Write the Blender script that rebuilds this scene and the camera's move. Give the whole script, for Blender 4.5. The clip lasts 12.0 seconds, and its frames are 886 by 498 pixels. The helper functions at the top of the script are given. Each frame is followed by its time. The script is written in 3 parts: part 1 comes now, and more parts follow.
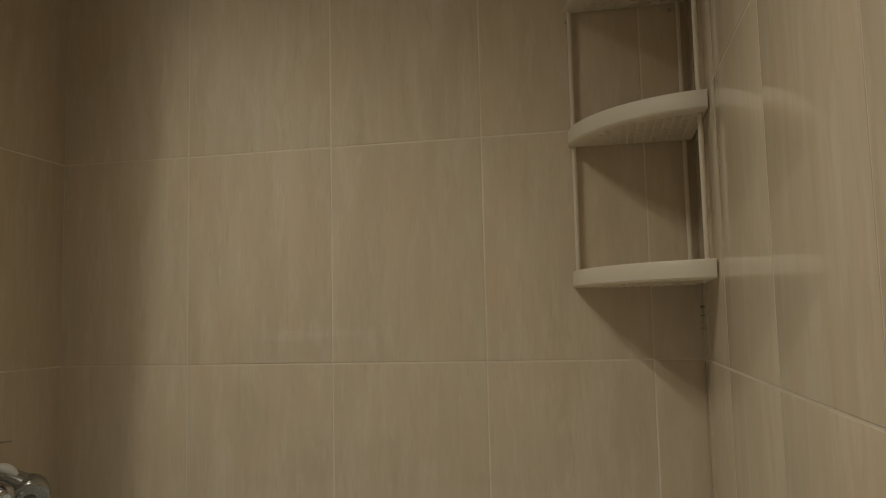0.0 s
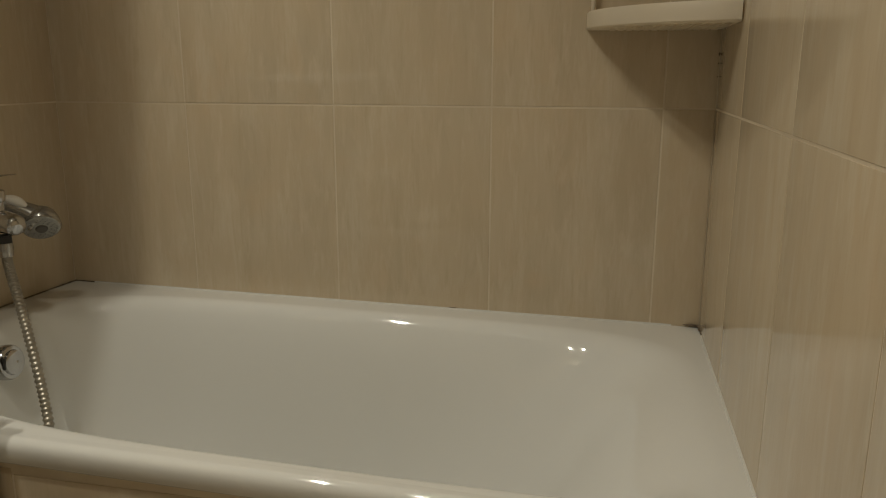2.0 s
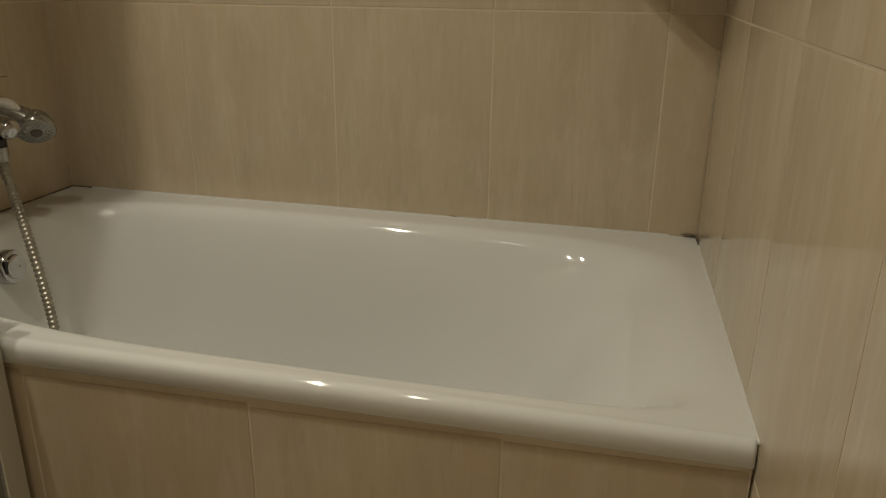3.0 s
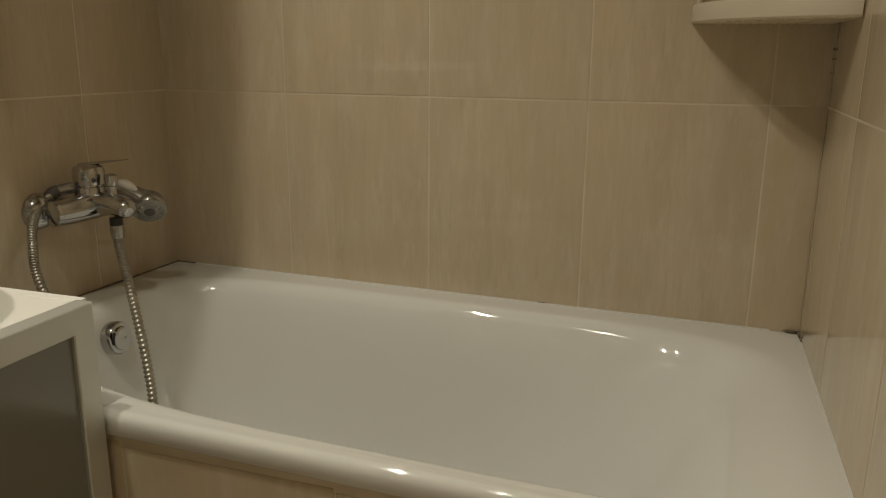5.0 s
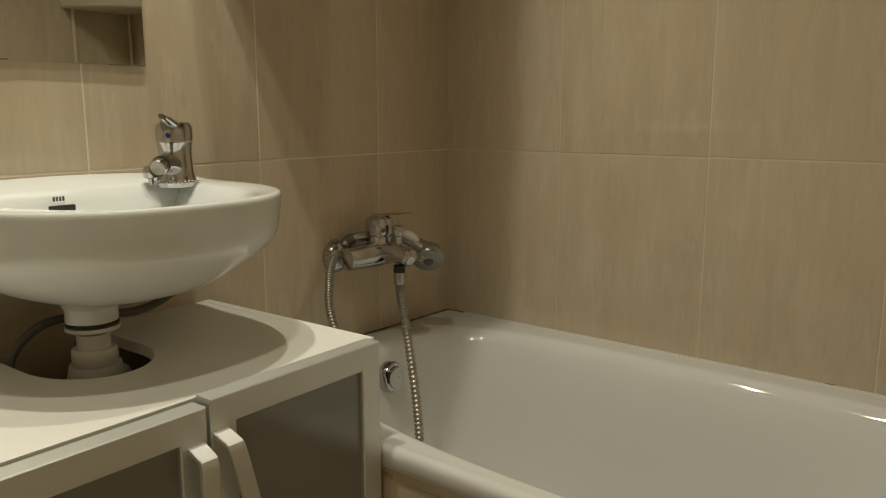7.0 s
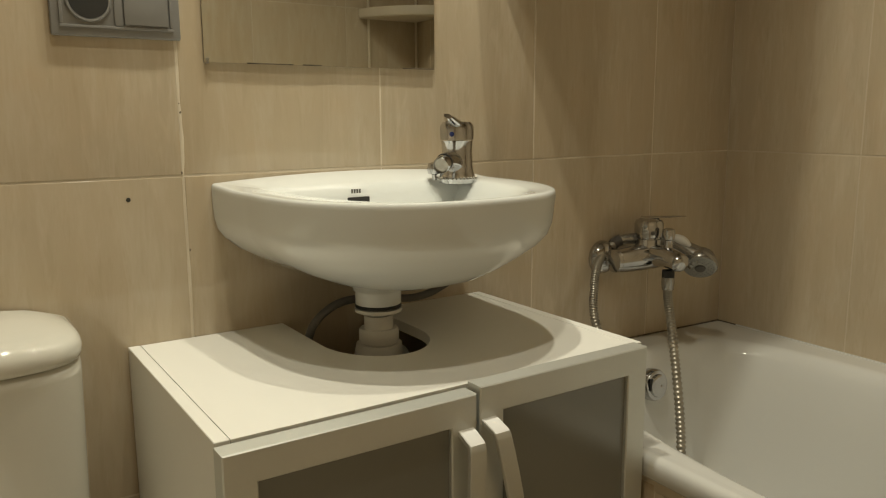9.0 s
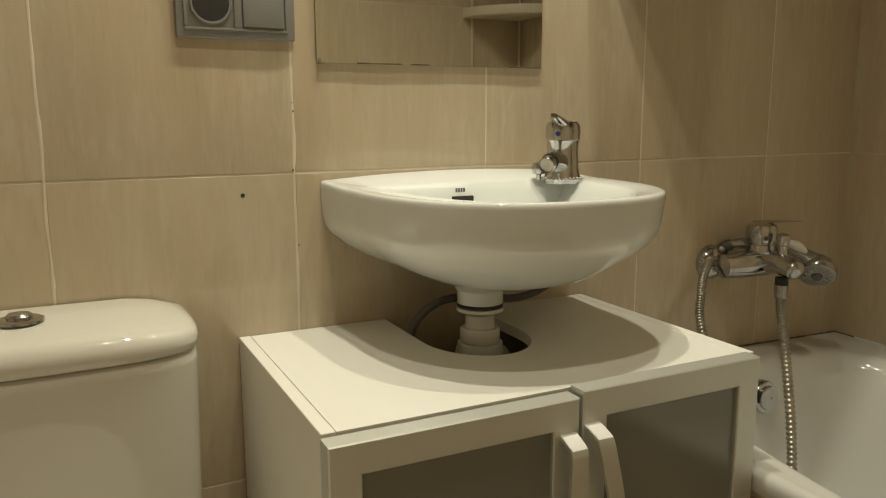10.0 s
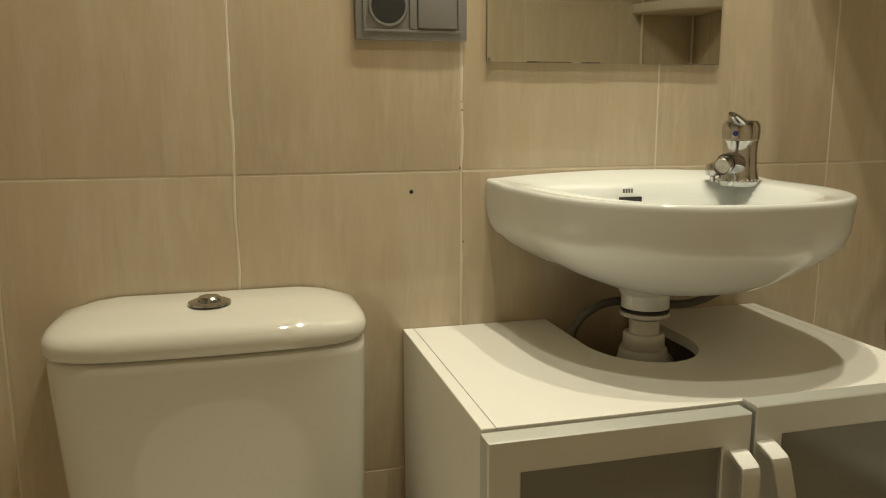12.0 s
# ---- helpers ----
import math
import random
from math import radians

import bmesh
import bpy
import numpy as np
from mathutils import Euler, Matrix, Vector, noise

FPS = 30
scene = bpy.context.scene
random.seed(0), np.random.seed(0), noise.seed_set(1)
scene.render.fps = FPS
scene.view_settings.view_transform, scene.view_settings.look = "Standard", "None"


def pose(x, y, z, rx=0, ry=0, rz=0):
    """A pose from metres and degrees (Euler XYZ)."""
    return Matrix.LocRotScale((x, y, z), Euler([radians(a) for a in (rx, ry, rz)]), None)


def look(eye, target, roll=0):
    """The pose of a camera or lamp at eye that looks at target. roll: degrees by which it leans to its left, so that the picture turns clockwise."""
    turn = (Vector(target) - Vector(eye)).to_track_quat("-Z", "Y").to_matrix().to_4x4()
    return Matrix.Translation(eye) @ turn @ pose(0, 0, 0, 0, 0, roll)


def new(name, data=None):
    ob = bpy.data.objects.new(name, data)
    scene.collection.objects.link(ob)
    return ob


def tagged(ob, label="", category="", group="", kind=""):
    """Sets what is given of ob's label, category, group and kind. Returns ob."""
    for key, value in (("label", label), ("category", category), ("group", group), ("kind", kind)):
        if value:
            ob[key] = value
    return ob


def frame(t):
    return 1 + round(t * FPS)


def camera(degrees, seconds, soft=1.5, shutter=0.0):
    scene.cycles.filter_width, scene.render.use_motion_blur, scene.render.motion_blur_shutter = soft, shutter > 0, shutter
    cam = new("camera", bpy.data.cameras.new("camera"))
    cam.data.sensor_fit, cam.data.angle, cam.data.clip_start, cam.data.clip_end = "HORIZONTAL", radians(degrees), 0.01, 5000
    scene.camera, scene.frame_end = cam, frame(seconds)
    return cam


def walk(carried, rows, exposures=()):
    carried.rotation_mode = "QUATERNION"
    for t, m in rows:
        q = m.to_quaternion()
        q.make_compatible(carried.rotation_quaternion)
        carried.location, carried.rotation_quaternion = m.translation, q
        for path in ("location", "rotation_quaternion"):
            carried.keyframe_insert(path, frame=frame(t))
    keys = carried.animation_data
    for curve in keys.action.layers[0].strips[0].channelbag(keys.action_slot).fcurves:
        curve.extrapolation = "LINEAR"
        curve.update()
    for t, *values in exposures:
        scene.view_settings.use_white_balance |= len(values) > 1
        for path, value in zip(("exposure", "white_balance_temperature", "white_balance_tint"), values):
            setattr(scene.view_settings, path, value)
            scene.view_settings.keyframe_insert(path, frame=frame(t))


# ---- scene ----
cam = camera(59.7, 12.0, 1.15)
PATH = [
    (0, (1.146, -1.486, 0.985), (0.755, 0.466, 1.17), -1.3),
    (0.5, (1.146, -1.48, 0.992), (0.746, 0.479, 0.979), -1.0),
    (1, (1.15, -1.47, 0.985), (0.74, 0.481, 0.829), -0.6),
    (1.5, (1.145, -1.464, 0.976), (0.741, 0.469, 0.664), -0.2),
    (2, (1.146, -1.456, 0.97), (0.742, 0.45, 0.521), 0.1),
    (2.5, (1.144, -1.455, 0.965), (0.748, 0.421, 0.397), 0.5),
    (2.7, (1.139, -1.457, 0.966), (0.758, 0.401, 0.329), 0.7),
    (3.5, (1.140, -1.457, 0.972), (0.755, 0.385, 0.284), 0.8),
    (4.3, (1.139, -1.457, 0.983), (0.666, 0.394, 0.390), 0.8),
    (4.5, (1.136, -1.457, 0.984), (0.625, 0.39, 0.413), 0.8),
    (5, (1.129, -1.458, 0.986), (0.523, 0.385, 0.497), 0.5),
    (5.5, (1.125, -1.465, 0.985), (0.387, 0.351, 0.591), 0.2),
    (6, (1.124, -1.472, 0.988), (0.243, 0.288, 0.635), 0.1),
    (6.5, (1.117, -1.473, 0.987), (0.063, 0.19, 0.639), -0.0),
    (7, (1.11, -1.476, 0.987), (-0.085, 0.09, 0.643), -0.1),
    (7.5, (1.103, -1.479, 0.986), (-0.242, -0.038, 0.646), -0.2),
    (7.7, (1.102, -1.484, 0.988), (-0.292, -0.091, 0.646), -0.2),
    (9.5, (1.094, -1.495, 0.985), (-0.618, -0.517, 0.645), -0.3),
    (10, (1.089, -1.501, 0.986), (-0.676, -0.625, 0.644), -0.2),
    (10.5, (1.088, -1.503, 0.986), (-0.721, -0.721, 0.644), -0.2),
    (11, (1.086, -1.509, 0.988), (-0.76, -0.821, 0.641), -0.2),
    (11.5, (1.085, -1.512, 0.985), (-0.792, -0.911, 0.643), -0.2),
    (12, (1.086, -1.511, 0.985), (-0.82, -1.011, 0.643), -0.2),
]
walk(cam, [(t, look(eye, target, roll)) for t, eye, target, roll in PATH], [(0.0, -1.15, 6050, 15.5), (2.5, -1.18, 6540, 14), (5.2, -1.13, 6600, 14), (6.5, -1.11, 6560, 12.5), (9.5, -0.91, 6720, 10.5), (12.0, -0.89, 6950, 9.5)])

# ---- light ----
world = bpy.data.worlds.new("world")
world.use_nodes = True
world.node_tree.nodes["Background"].inputs[0].default_value = (0.9, 0.85, 0.8, 1)
world.node_tree.nodes["Background"].inputs[1].default_value = 0.02
scene.world = world

LAMPS = [((0.28, -1.11, 2.26), 66.0), ((0.28, -0.77, 2.26), 48.0), ((0.65, -1.24, 2.24), 34.0)]
for place, watts in LAMPS:
    data = bpy.data.lights.new("bulb_light", "SPOT")
    data.spot_size, data.spot_blend = radians(132), 0.95
    data.energy, data.shadow_soft_size = watts, 0.03 if place[0] > 0.3 else 0.02
    data.color = (1.0, 0.965, 0.785)
    lamp = new("bulb_light", data)
    lamp.location = place


# ---- materials ----
def material(name, rough=0.4, metal=0.0, color=(0.5, 0.5, 0.5)):
    m = bpy.data.materials.new(name)
    m.use_nodes = True
    b = m.node_tree.nodes["Principled BSDF"]
    b.inputs["Base Color"].default_value = (*color, 1)
    b.inputs["Roughness"].default_value = rough
    b.inputs["Metallic"].default_value = metal
    return m, m.node_tree, b


def node(tree, kind, **values):
    n = tree.nodes.new(kind)
    for key, value in values.items():
        n.inputs[key].default_value = value
    return n


def ramp(tree, source, stops):
    n = tree.nodes.new("ShaderNodeValToRGB")
    while len(n.color_ramp.elements) < len(stops):
        n.color_ramp.elements.new(0.5)
    for e, (at, c) in zip(n.color_ramp.elements, stops):
        e.position, e.color = at, (*c, 1)
    tree.links.new(source, n.inputs[0])
    return n.outputs[0]


def mix(tree, factor, a, b, kind="MIX"):
    n = tree.nodes.new("ShaderNodeMix")
    n.data_type, n.blend_type = "RGBA", kind
    for source, socket in ((factor, n.inputs[0]), (a, n.inputs[6]), (b, n.inputs[7])):
        if isinstance(source, (int, float)):
            socket.default_value = source
        elif isinstance(source, tuple):
            socket.default_value = (*source, 1)
        else:
            tree.links.new(source, socket)
    return n.outputs[2]


def wear(tree, b, scale, amount, color, dark, rough_low, rough_high, bump=0.05):
    """Uneven tone at two scales, with matching gloss and fine relief."""
    co = tree.nodes.new("ShaderNodeTexCoord").outputs["Object"]
    big = node(tree, "ShaderNodeTexNoise", Scale=scale, Detail=4.0)
    fine = node(tree, "ShaderNodeTexNoise", Scale=scale * 14, Detail=3.0)
    tree.links.new(co, big.inputs["Vector"])
    tree.links.new(co, fine.inputs["Vector"])
    tone = mix(tree, ramp(tree, big.outputs[0], [(0.35, (0, 0, 0)), (0.7, (amount,) * 3)]), color, dark)
    tree.links.new(tone, b.inputs["Base Color"])
    r = node(tree, "ShaderNodeMapRange")
    r.inputs[3].default_value, r.inputs[4].default_value = rough_low, rough_high
    tree.links.new(fine.outputs[0], r.inputs[0])
    tree.links.new(r.outputs[0], b.inputs["Roughness"])
    bp = node(tree, "ShaderNodeBump", Strength=bump, Distance=0.002)
    tree.links.new(fine.outputs[0], bp.inputs["Height"])
    tree.links.new(bp.outputs[0], b.inputs["Normal"])


def tile_material():
    m, tree, b = material("streaked_tile", 0.16)
    co = tree.nodes.new("ShaderNodeTexCoord").outputs["Object"]
    info = tree.nodes.new("ShaderNodeObjectInfo")
    shift = tree.nodes.new("ShaderNodeVectorMath")
    shift.operation = "MULTIPLY_ADD"
    shift.inputs[1].default_value = (7.3, 5.1, 3.7)
    tree.links.new(info.outputs["Random"], shift.inputs[0])
    tree.links.new(co, shift.inputs[2])

    def streaks(stretch, scale, detail, rough=0.6):
        mp = node(tree, "ShaderNodeMapping")
        mp.inputs["Scale"].default_value = stretch
        tree.links.new(shift.outputs[0], mp.inputs[0])
        n = node(tree, "ShaderNodeTexNoise", Scale=scale, Detail=detail, Roughness=rough, Distortion=0.35)
        tree.links.new(mp.outputs[0], n.inputs["Vector"])
        return n.outputs[0]

    broad = streaks((1, 1, 0.16), 16.0, 3.0)
    thin = streaks((1, 1, 0.10), 150.0, 3.0)
    dash = streaks((1, 1, 0.14), 75.0, 2.0)
    pale = streaks((1, 1, 0.22), 48.0, 3.0)
    cloud = streaks((1, 1, 0.6), 6.0, 3.0)
    ochre = streaks((1, 1, 0.8), 11.0, 2.0)
    base = ramp(tree, broad, [(0.30, (0.480, 0.399, 0.287)), (0.52, (0.525, 0.443, 0.324)), (0.72, (0.570, 0.484, 0.361))])
    base = mix(tree, ramp(tree, thin, [(0.48, (0, 0, 0)), (0.76, (0.30,) * 3)]), base, (0.449, 0.363, 0.250))
    base = mix(tree, ramp(tree, dash, [(0.60, (0, 0, 0)), (0.72, (0.32,) * 3)]), base, (0.408, 0.323, 0.213))
    base = mix(tree, ramp(tree, pale, [(0.54, (0, 0, 0)), (0.72, (0.50,) * 3)]), base, (0.632, 0.547, 0.416))
    base = mix(tree, ramp(tree, cloud, [(0.40, (0, 0, 0)), (0.70, (0.58,) * 3)]), base, (0.541, 0.423, 0.278))
    base = mix(tree, ramp(tree, ochre, [(0.55, (0, 0, 0)), (0.78, (0.35,) * 3)]), base, (0.571, 0.418, 0.264))
    base = mix(tree, ramp(tree, info.outputs["Random"], [(0.0, (0, 0, 0)), (1.0, (0.35,) * 3)]), base, (0.525, 0.438, 0.312))
    base = mix(tree, ramp(tree, streaks((1, 1, 0.17), 30.0, 4.0, 0.7), [(0.50, (0, 0, 0)), (0.68, (0.45,) * 3)]), base, (0.610, 0.540, 0.420))
    base = mix(tree, ramp(tree, streaks((1, 1, 0.14), 44.0, 4.0, 0.7), [(0.56, (0, 0, 0)), (0.72, (0.45,) * 3)]), base, (0.455, 0.362, 0.240))
    tree.links.new(base, b.inputs["Base Color"])
    r = node(tree, "ShaderNodeMapRange")
    r.inputs[3].default_value, r.inputs[4].default_value = 0.05, 0.10
    tree.links.new(broad, r.inputs[0])
    tree.links.new(r.outputs[0], b.inputs["Roughness"])
    bp = node(tree, "ShaderNodeBump", Strength=0.06, Distance=0.001)
    tree.links.new(streaks((1, 1, 0.35), 9.0, 2.0), bp.inputs["Height"])
    bp2 = node(tree, "ShaderNodeBump", Strength=0.03, Distance=0.0004)
    tree.links.new(thin, bp2.inputs["Height"])
    tree.links.new(bp.outputs[0], bp2.inputs["Normal"])
    tree.links.new(bp2.outputs[0], b.inputs["Normal"])
    return m


def worn(name, scale, amount, color, dark, low, high, bump=0.05, metal=0.0):
    m, tree, b = material(name, 0.4, metal)
    wear(tree, b, scale, amount, color, dark, low, high, bump)
    return m


TILE = tile_material()
# grout toned wall by wall: palest on the left, darkest on the right
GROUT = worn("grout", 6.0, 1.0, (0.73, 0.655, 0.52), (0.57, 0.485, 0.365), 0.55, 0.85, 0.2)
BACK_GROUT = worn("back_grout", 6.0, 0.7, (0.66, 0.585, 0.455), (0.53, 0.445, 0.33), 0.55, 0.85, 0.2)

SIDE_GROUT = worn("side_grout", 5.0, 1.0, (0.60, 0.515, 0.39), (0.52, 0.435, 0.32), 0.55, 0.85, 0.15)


def grade_grout(m, low, high):
    """Joints keep the tiles' tone at one end of the wall and turn pale towards the other."""
    tree = m.node_tree
    b = tree.nodes["Principled BSDF"]
    pale = b.inputs["Base Color"].links[0].from_socket
    split = tree.nodes.new("ShaderNodeSeparateXYZ")
    tree.links.new(tree.nodes.new("ShaderNodeTexCoord").outputs["Object"], split.inputs[0])
    reach = node(tree, "ShaderNodeMapRange")
    reach.inputs[1].default_value, reach.inputs[2].default_value = low, high
    tree.links.new(split.outputs[0], reach.inputs[0])
    tree.links.new(mix(tree, reach.outputs[0], (0.55, 0.465, 0.345), pale), b.inputs["Base Color"])


grade_grout(BACK_GROUT, 0.15, 0.95)
PLASTER = worn("plaster", 3.0, 0.4, (0.72, 0.66, 0.56), (0.66, 0.60, 0.50), 0.7, 0.9, 0.1)
CEILING = worn("ceiling_paint", 3.0, 0.3, (0.82, 0.80, 0.75), (0.76, 0.74, 0.69), 0.7, 0.9, 0.1)
ENAMEL = worn("bath_enamel", 3.0, 0.35, (0.70, 0.70, 0.672), (0.655, 0.65, 0.62), 0.03, 0.06, 0.012)
CERAMIC = worn("white_ceramic", 5.0, 0.3, (0.69, 0.675, 0.605), (0.65, 0.63, 0.555), 0.03, 0.05, 0.003)
BASIN_WHITE = worn("basin_ceramic", 5.0, 0.3, (0.735, 0.755, 0.735), (0.70, 0.712, 0.685), 0.03, 0.05, 0.003)
CHROME = worn("chrome", 40.0, 0.5, (0.56, 0.56, 0.565), (0.42, 0.42, 0.42), 0.07, 0.17, 0.02, 1.0)
for glazed in (ENAMEL, CERAMIC, BASIN_WHITE):
    glazed.node_tree.nodes["Principled BSDF"].inputs["IOR"].default_value = 1.62
STEEL = worn("hose_steel", 60.0, 0.6, (0.46, 0.43, 0.38), (0.24, 0.22, 0.185), 0.34, 0.5, 0.05, 1.0)
MELAMINE = worn("white_melamine", 7.0, 0.25, (0.895, 0.885, 0.83), (0.86, 0.845, 0.785), 0.36, 0.5, 0.03)
ALUMINIUM = worn("satin_aluminium", 18.0, 0.4, (0.70, 0.71, 0.675), (0.65, 0.66, 0.625), 0.50, 0.60, 0.02, 0.85)
# near-white and non-metal: stands in for the lamp's highlight on the handle tops
HANDLE_GLINT = worn("handle_top_glint", 6.0, 0.4, (0.94, 0.94, 0.925), (0.91, 0.91, 0.89), 0.22, 0.28, 0.01, 0.0)
FROSTED = worn("frosted_grey_glass", 2.0, 0.15, (0.19, 0.192, 0.168), (0.17, 0.172, 0.15), 0.19, 0.23, 0.002)
FROSTED.node_tree.nodes["Principled BSDF"].inputs["IOR"].default_value = 1.75
PLASTIC = worn("white_plastic", 20.0, 0.4, (0.76, 0.74, 0.69), (0.68, 0.65, 0.58), 0.28, 0.42, 0.04)
SHELF = worn("shelf_plastic", 20.0, 0.4, (0.86, 0.80, 0.68), (0.79, 0.72, 0.59), 0.35, 0.5, 0.05)
shelf_tree = SHELF.node_tree
shelf_out = shelf_tree.nodes["Material Output"]
glowing = node(shelf_tree, "ShaderNodeBsdfTranslucent", Color=(0.85, 0.77, 0.62, 1))
blend = node(shelf_tree, "ShaderNodeMixShader", Fac=0.45)
shelf_tree.links.new(shelf_tree.nodes["Principled BSDF"].outputs[0], blend.inputs[1])
shelf_tree.links.new(glowing.outputs[0], blend.inputs[2])
shelf_tree.links.new(blend.outputs[0], shelf_out.inputs["Surface"])
GREY = worn("grey_hose", 40.0, 0.5, (0.12, 0.11, 0.10), (0.08, 0.075, 0.065), 0.4, 0.6, 0.1)
HOSE = worn("ribbed_hose_metal", 60.0, 0.6, (0.40, 0.37, 0.31), (0.22, 0.20, 0.165), 0.34, 0.48, 0.05, 0.75)
SILVER = worn("silver_plastic", 30.0, 0.4, (0.28, 0.28, 0.275), (0.24, 0.24, 0.235), 0.3, 0.45, 0.03, 0.35)
BLACK = worn("black_rubber", 30.0, 0.4, (0.02, 0.02, 0.018), (0.035, 0.033, 0.03), 0.4, 0.7, 0.1)
GRIME = worn("dark_grime", 70.0, 1.0, (0.07, 0.05, 0.034), (0.24, 0.19, 0.13), 0.7, 0.95, 0.4)
SATIN = worn("satin_chrome", 30.0, 0.5, (0.40, 0.39, 0.365), (0.32, 0.31, 0.29), 0.16, 0.24, 0.03, 0.8)
SPRAY = worn("spray_plate", 60.0, 0.5, (0.34, 0.34, 0.315), (0.25, 0.25, 0.23), 0.25, 0.4, 0.05, 0.3)
BLUE = worn("blue_plastic", 60.0, 0.3, (0.03, 0.05, 0.22), (0.02, 0.03, 0.15), 0.2, 0.3, 0.02)
FLOOR = worn("floor_tile", 4.0, 0.6, (0.50, 0.42, 0.32), (0.42, 0.345, 0.26), 0.25, 0.4, 0.06)
MIRROR, _, _ = material("mirror_glass", 0.015, 1.0, (0.74, 0.75, 0.71))
GLOW, _, glow_b = material("bulb_glow", 0.4, 0.0, (1, 0.9, 0.75))
glow_b.inputs["Emission Color"].default_value = (1.0, 0.965, 0.785, 1)
glow_b.inputs["Emission Strength"].default_value = 3.0


# ---- mesh helpers ----
def finish(bm, name, mat, smooth=True, angle=35):
    bmesh.ops.recalc_face_normals(bm, faces=bm.faces)
    me = bpy.data.meshes.new(name)
    for f in bm.faces:
        f.smooth = smooth
    if smooth:
        for e in bm.edges:
            if len(e.link_faces) == 2 and e.calc_face_angle(0) > radians(angle):
                e.smooth = False
    bm.to_mesh(me)
    bm.free()
    me.materials.append(mat)
    return me


def part(name, bm, mat, parent=None, label="", smooth=True, angle=35):
    ob = new(name, finish(bm, name, mat, smooth, angle))
    if parent:
        ob.parent = parent
    if label:
        ob["label"] = label
    return ob


def box(x0, x1, y0, y1, z0, z1, bevel=0.0, segments=2):
    bm = bmesh.new()
    bmesh.ops.create_cube(bm, size=1)
    bmesh.ops.scale(bm, vec=(x1 - x0, y1 - y0, z1 - z0), verts=bm.verts)
    bmesh.ops.translate(bm, vec=((x0 + x1) / 2, (y0 + y1) / 2, (z0 + z1) / 2), verts=bm.verts)
    if bevel:
        bmesh.ops.bevel(bm, geom=bm.edges[:], offset=bevel, segments=segments, profile=0.6, affect="EDGES")
    return bm


def loft(rings, cap_first=True, cap_last=True):
    """A skin over closed rings that all have as many points."""
    bm = bmesh.new()
    rows = [[bm.verts.new(p) for p in ring] for ring in rings]
    n = len(rows[0])
    for a, b in zip(rows, rows[1:]):
        for i in range(n):
            bm.faces.new((a[i], a[(i + 1) % n], b[(i + 1) % n], b[i]))
    if cap_first:
        bm.faces.new(rows[0])
    if cap_last:
        bm.faces.new(rows[-1])
    return bm


def lathe(profile, segments=32, at=(0, 0, 0), axis=(0, 0, 1)):
    """Turns (radius, height) pairs about an axis through at."""
    turn = Vector((0, 0, 1)).rotation_difference(Vector(axis).normalized()).to_matrix()
    rings = []
    for r, h in profile:
        rings.append([Vector(at) + turn @ Vector((r * math.cos(a), r * math.sin(a), h))
                      for a in (2 * math.pi * i / segments for i in range(segments))])
    return loft(rings, profile[0][0] > 1e-5, profile[-1][0] > 1e-5)


def smooth_line(points, steps):
    """Catmull-Rom curve through the points."""
    p = [Vector(q) for q in points]
    p = [2 * p[0] - p[1]] + p + [2 * p[-1] - p[-2]]
    out = []
    for a, b, c, d in zip(p, p[1:], p[2:], p[3:]):
        for i in range(steps):
            t = i / steps
            out.append(0.5 * (2 * b + (c - a) * t + (2 * a - 5 * b + 4 * c - d) * t * t + (3 * b - a - 3 * c + d) * t ** 3))
    return out + [p[-2]]


def sweep(points, radius, sides=12, flat=1.0):
    """A tube along points; radius(i) gives its thickness there."""
    rings, up = [], Vector((0.3, 0.2, 0.93)).normalized()
    for i, p in enumerate(points):
        way = (points[min(i + 1, len(points) - 1)] - points[max(i - 1, 0)]).normalized()
        u = (up - way * up.dot(way)).normalized()
        up = u
        v = way.cross(u)
        r = radius(i)
        rings.append([p + r * (math.cos(a) * u + flat * math.sin(a) * v) for a in (2 * math.pi * k / sides for k in range(sides))])
    return loft(rings)


def merge(*bms):
    out = bmesh.new()
    for b in bms:
        me = bpy.data.meshes.new("tmp")
        b.to_mesh(me)
        b.free()
        out.from_mesh(me)
        bpy.data.meshes.remove(me)
    return out


def round_rect(x0, x1, y0, y1, r, z, n=24):
    """Ring of a rectangle with round corners, n steps a corner, and points along the sides."""
    pts = []
    for cx, cy, a0 in ((x1 - r, y1 - r, 0), (x0 + r, y1 - r, 90), (x0 + r, y0 + r, 180), (x1 - r, y0 + r, 270)):
        for i in range(n + 1):
            a = radians(a0 + 90 * i / n)
            pts.append(Vector((cx + r * math.cos(a), cy + r * math.sin(a), z)))
    return pts


def thing(name, label, category, group="", kind="", at=(0, 0, 0)):
    ob = new(name)
    ob.location = at
    ob.empty_display_size = 0.05
    return tagged(ob, label, category, group, kind)


# ---- the room: walls, floor, ceiling ----
W, DEEP, HIGH = 1.33, 2.30, 2.40
ROWS_Z = [0.0, 0.455, 0.905, 1.345, 1.79, 2.235, HIGH]
wall_back = part("wall_back", box(-0.12, W + 0.12, 0.0007, 0.12, -0.1, HIGH), BACK_GROUT, smooth=False)
tagged(wall_back, "bathroom wall of glossy beige streaked ceramic tiles", "wall", kind="structure")
wall_left = part("wall_left", box(-0.12, -0.0007, -DEEP, 0.0015, -0.1, HIGH), GROUT, smooth=False)
tagged(wall_left, "bathroom wall of glossy beige streaked ceramic tiles", "wall", kind="structure")
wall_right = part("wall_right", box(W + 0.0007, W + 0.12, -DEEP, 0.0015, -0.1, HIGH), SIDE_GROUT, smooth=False)
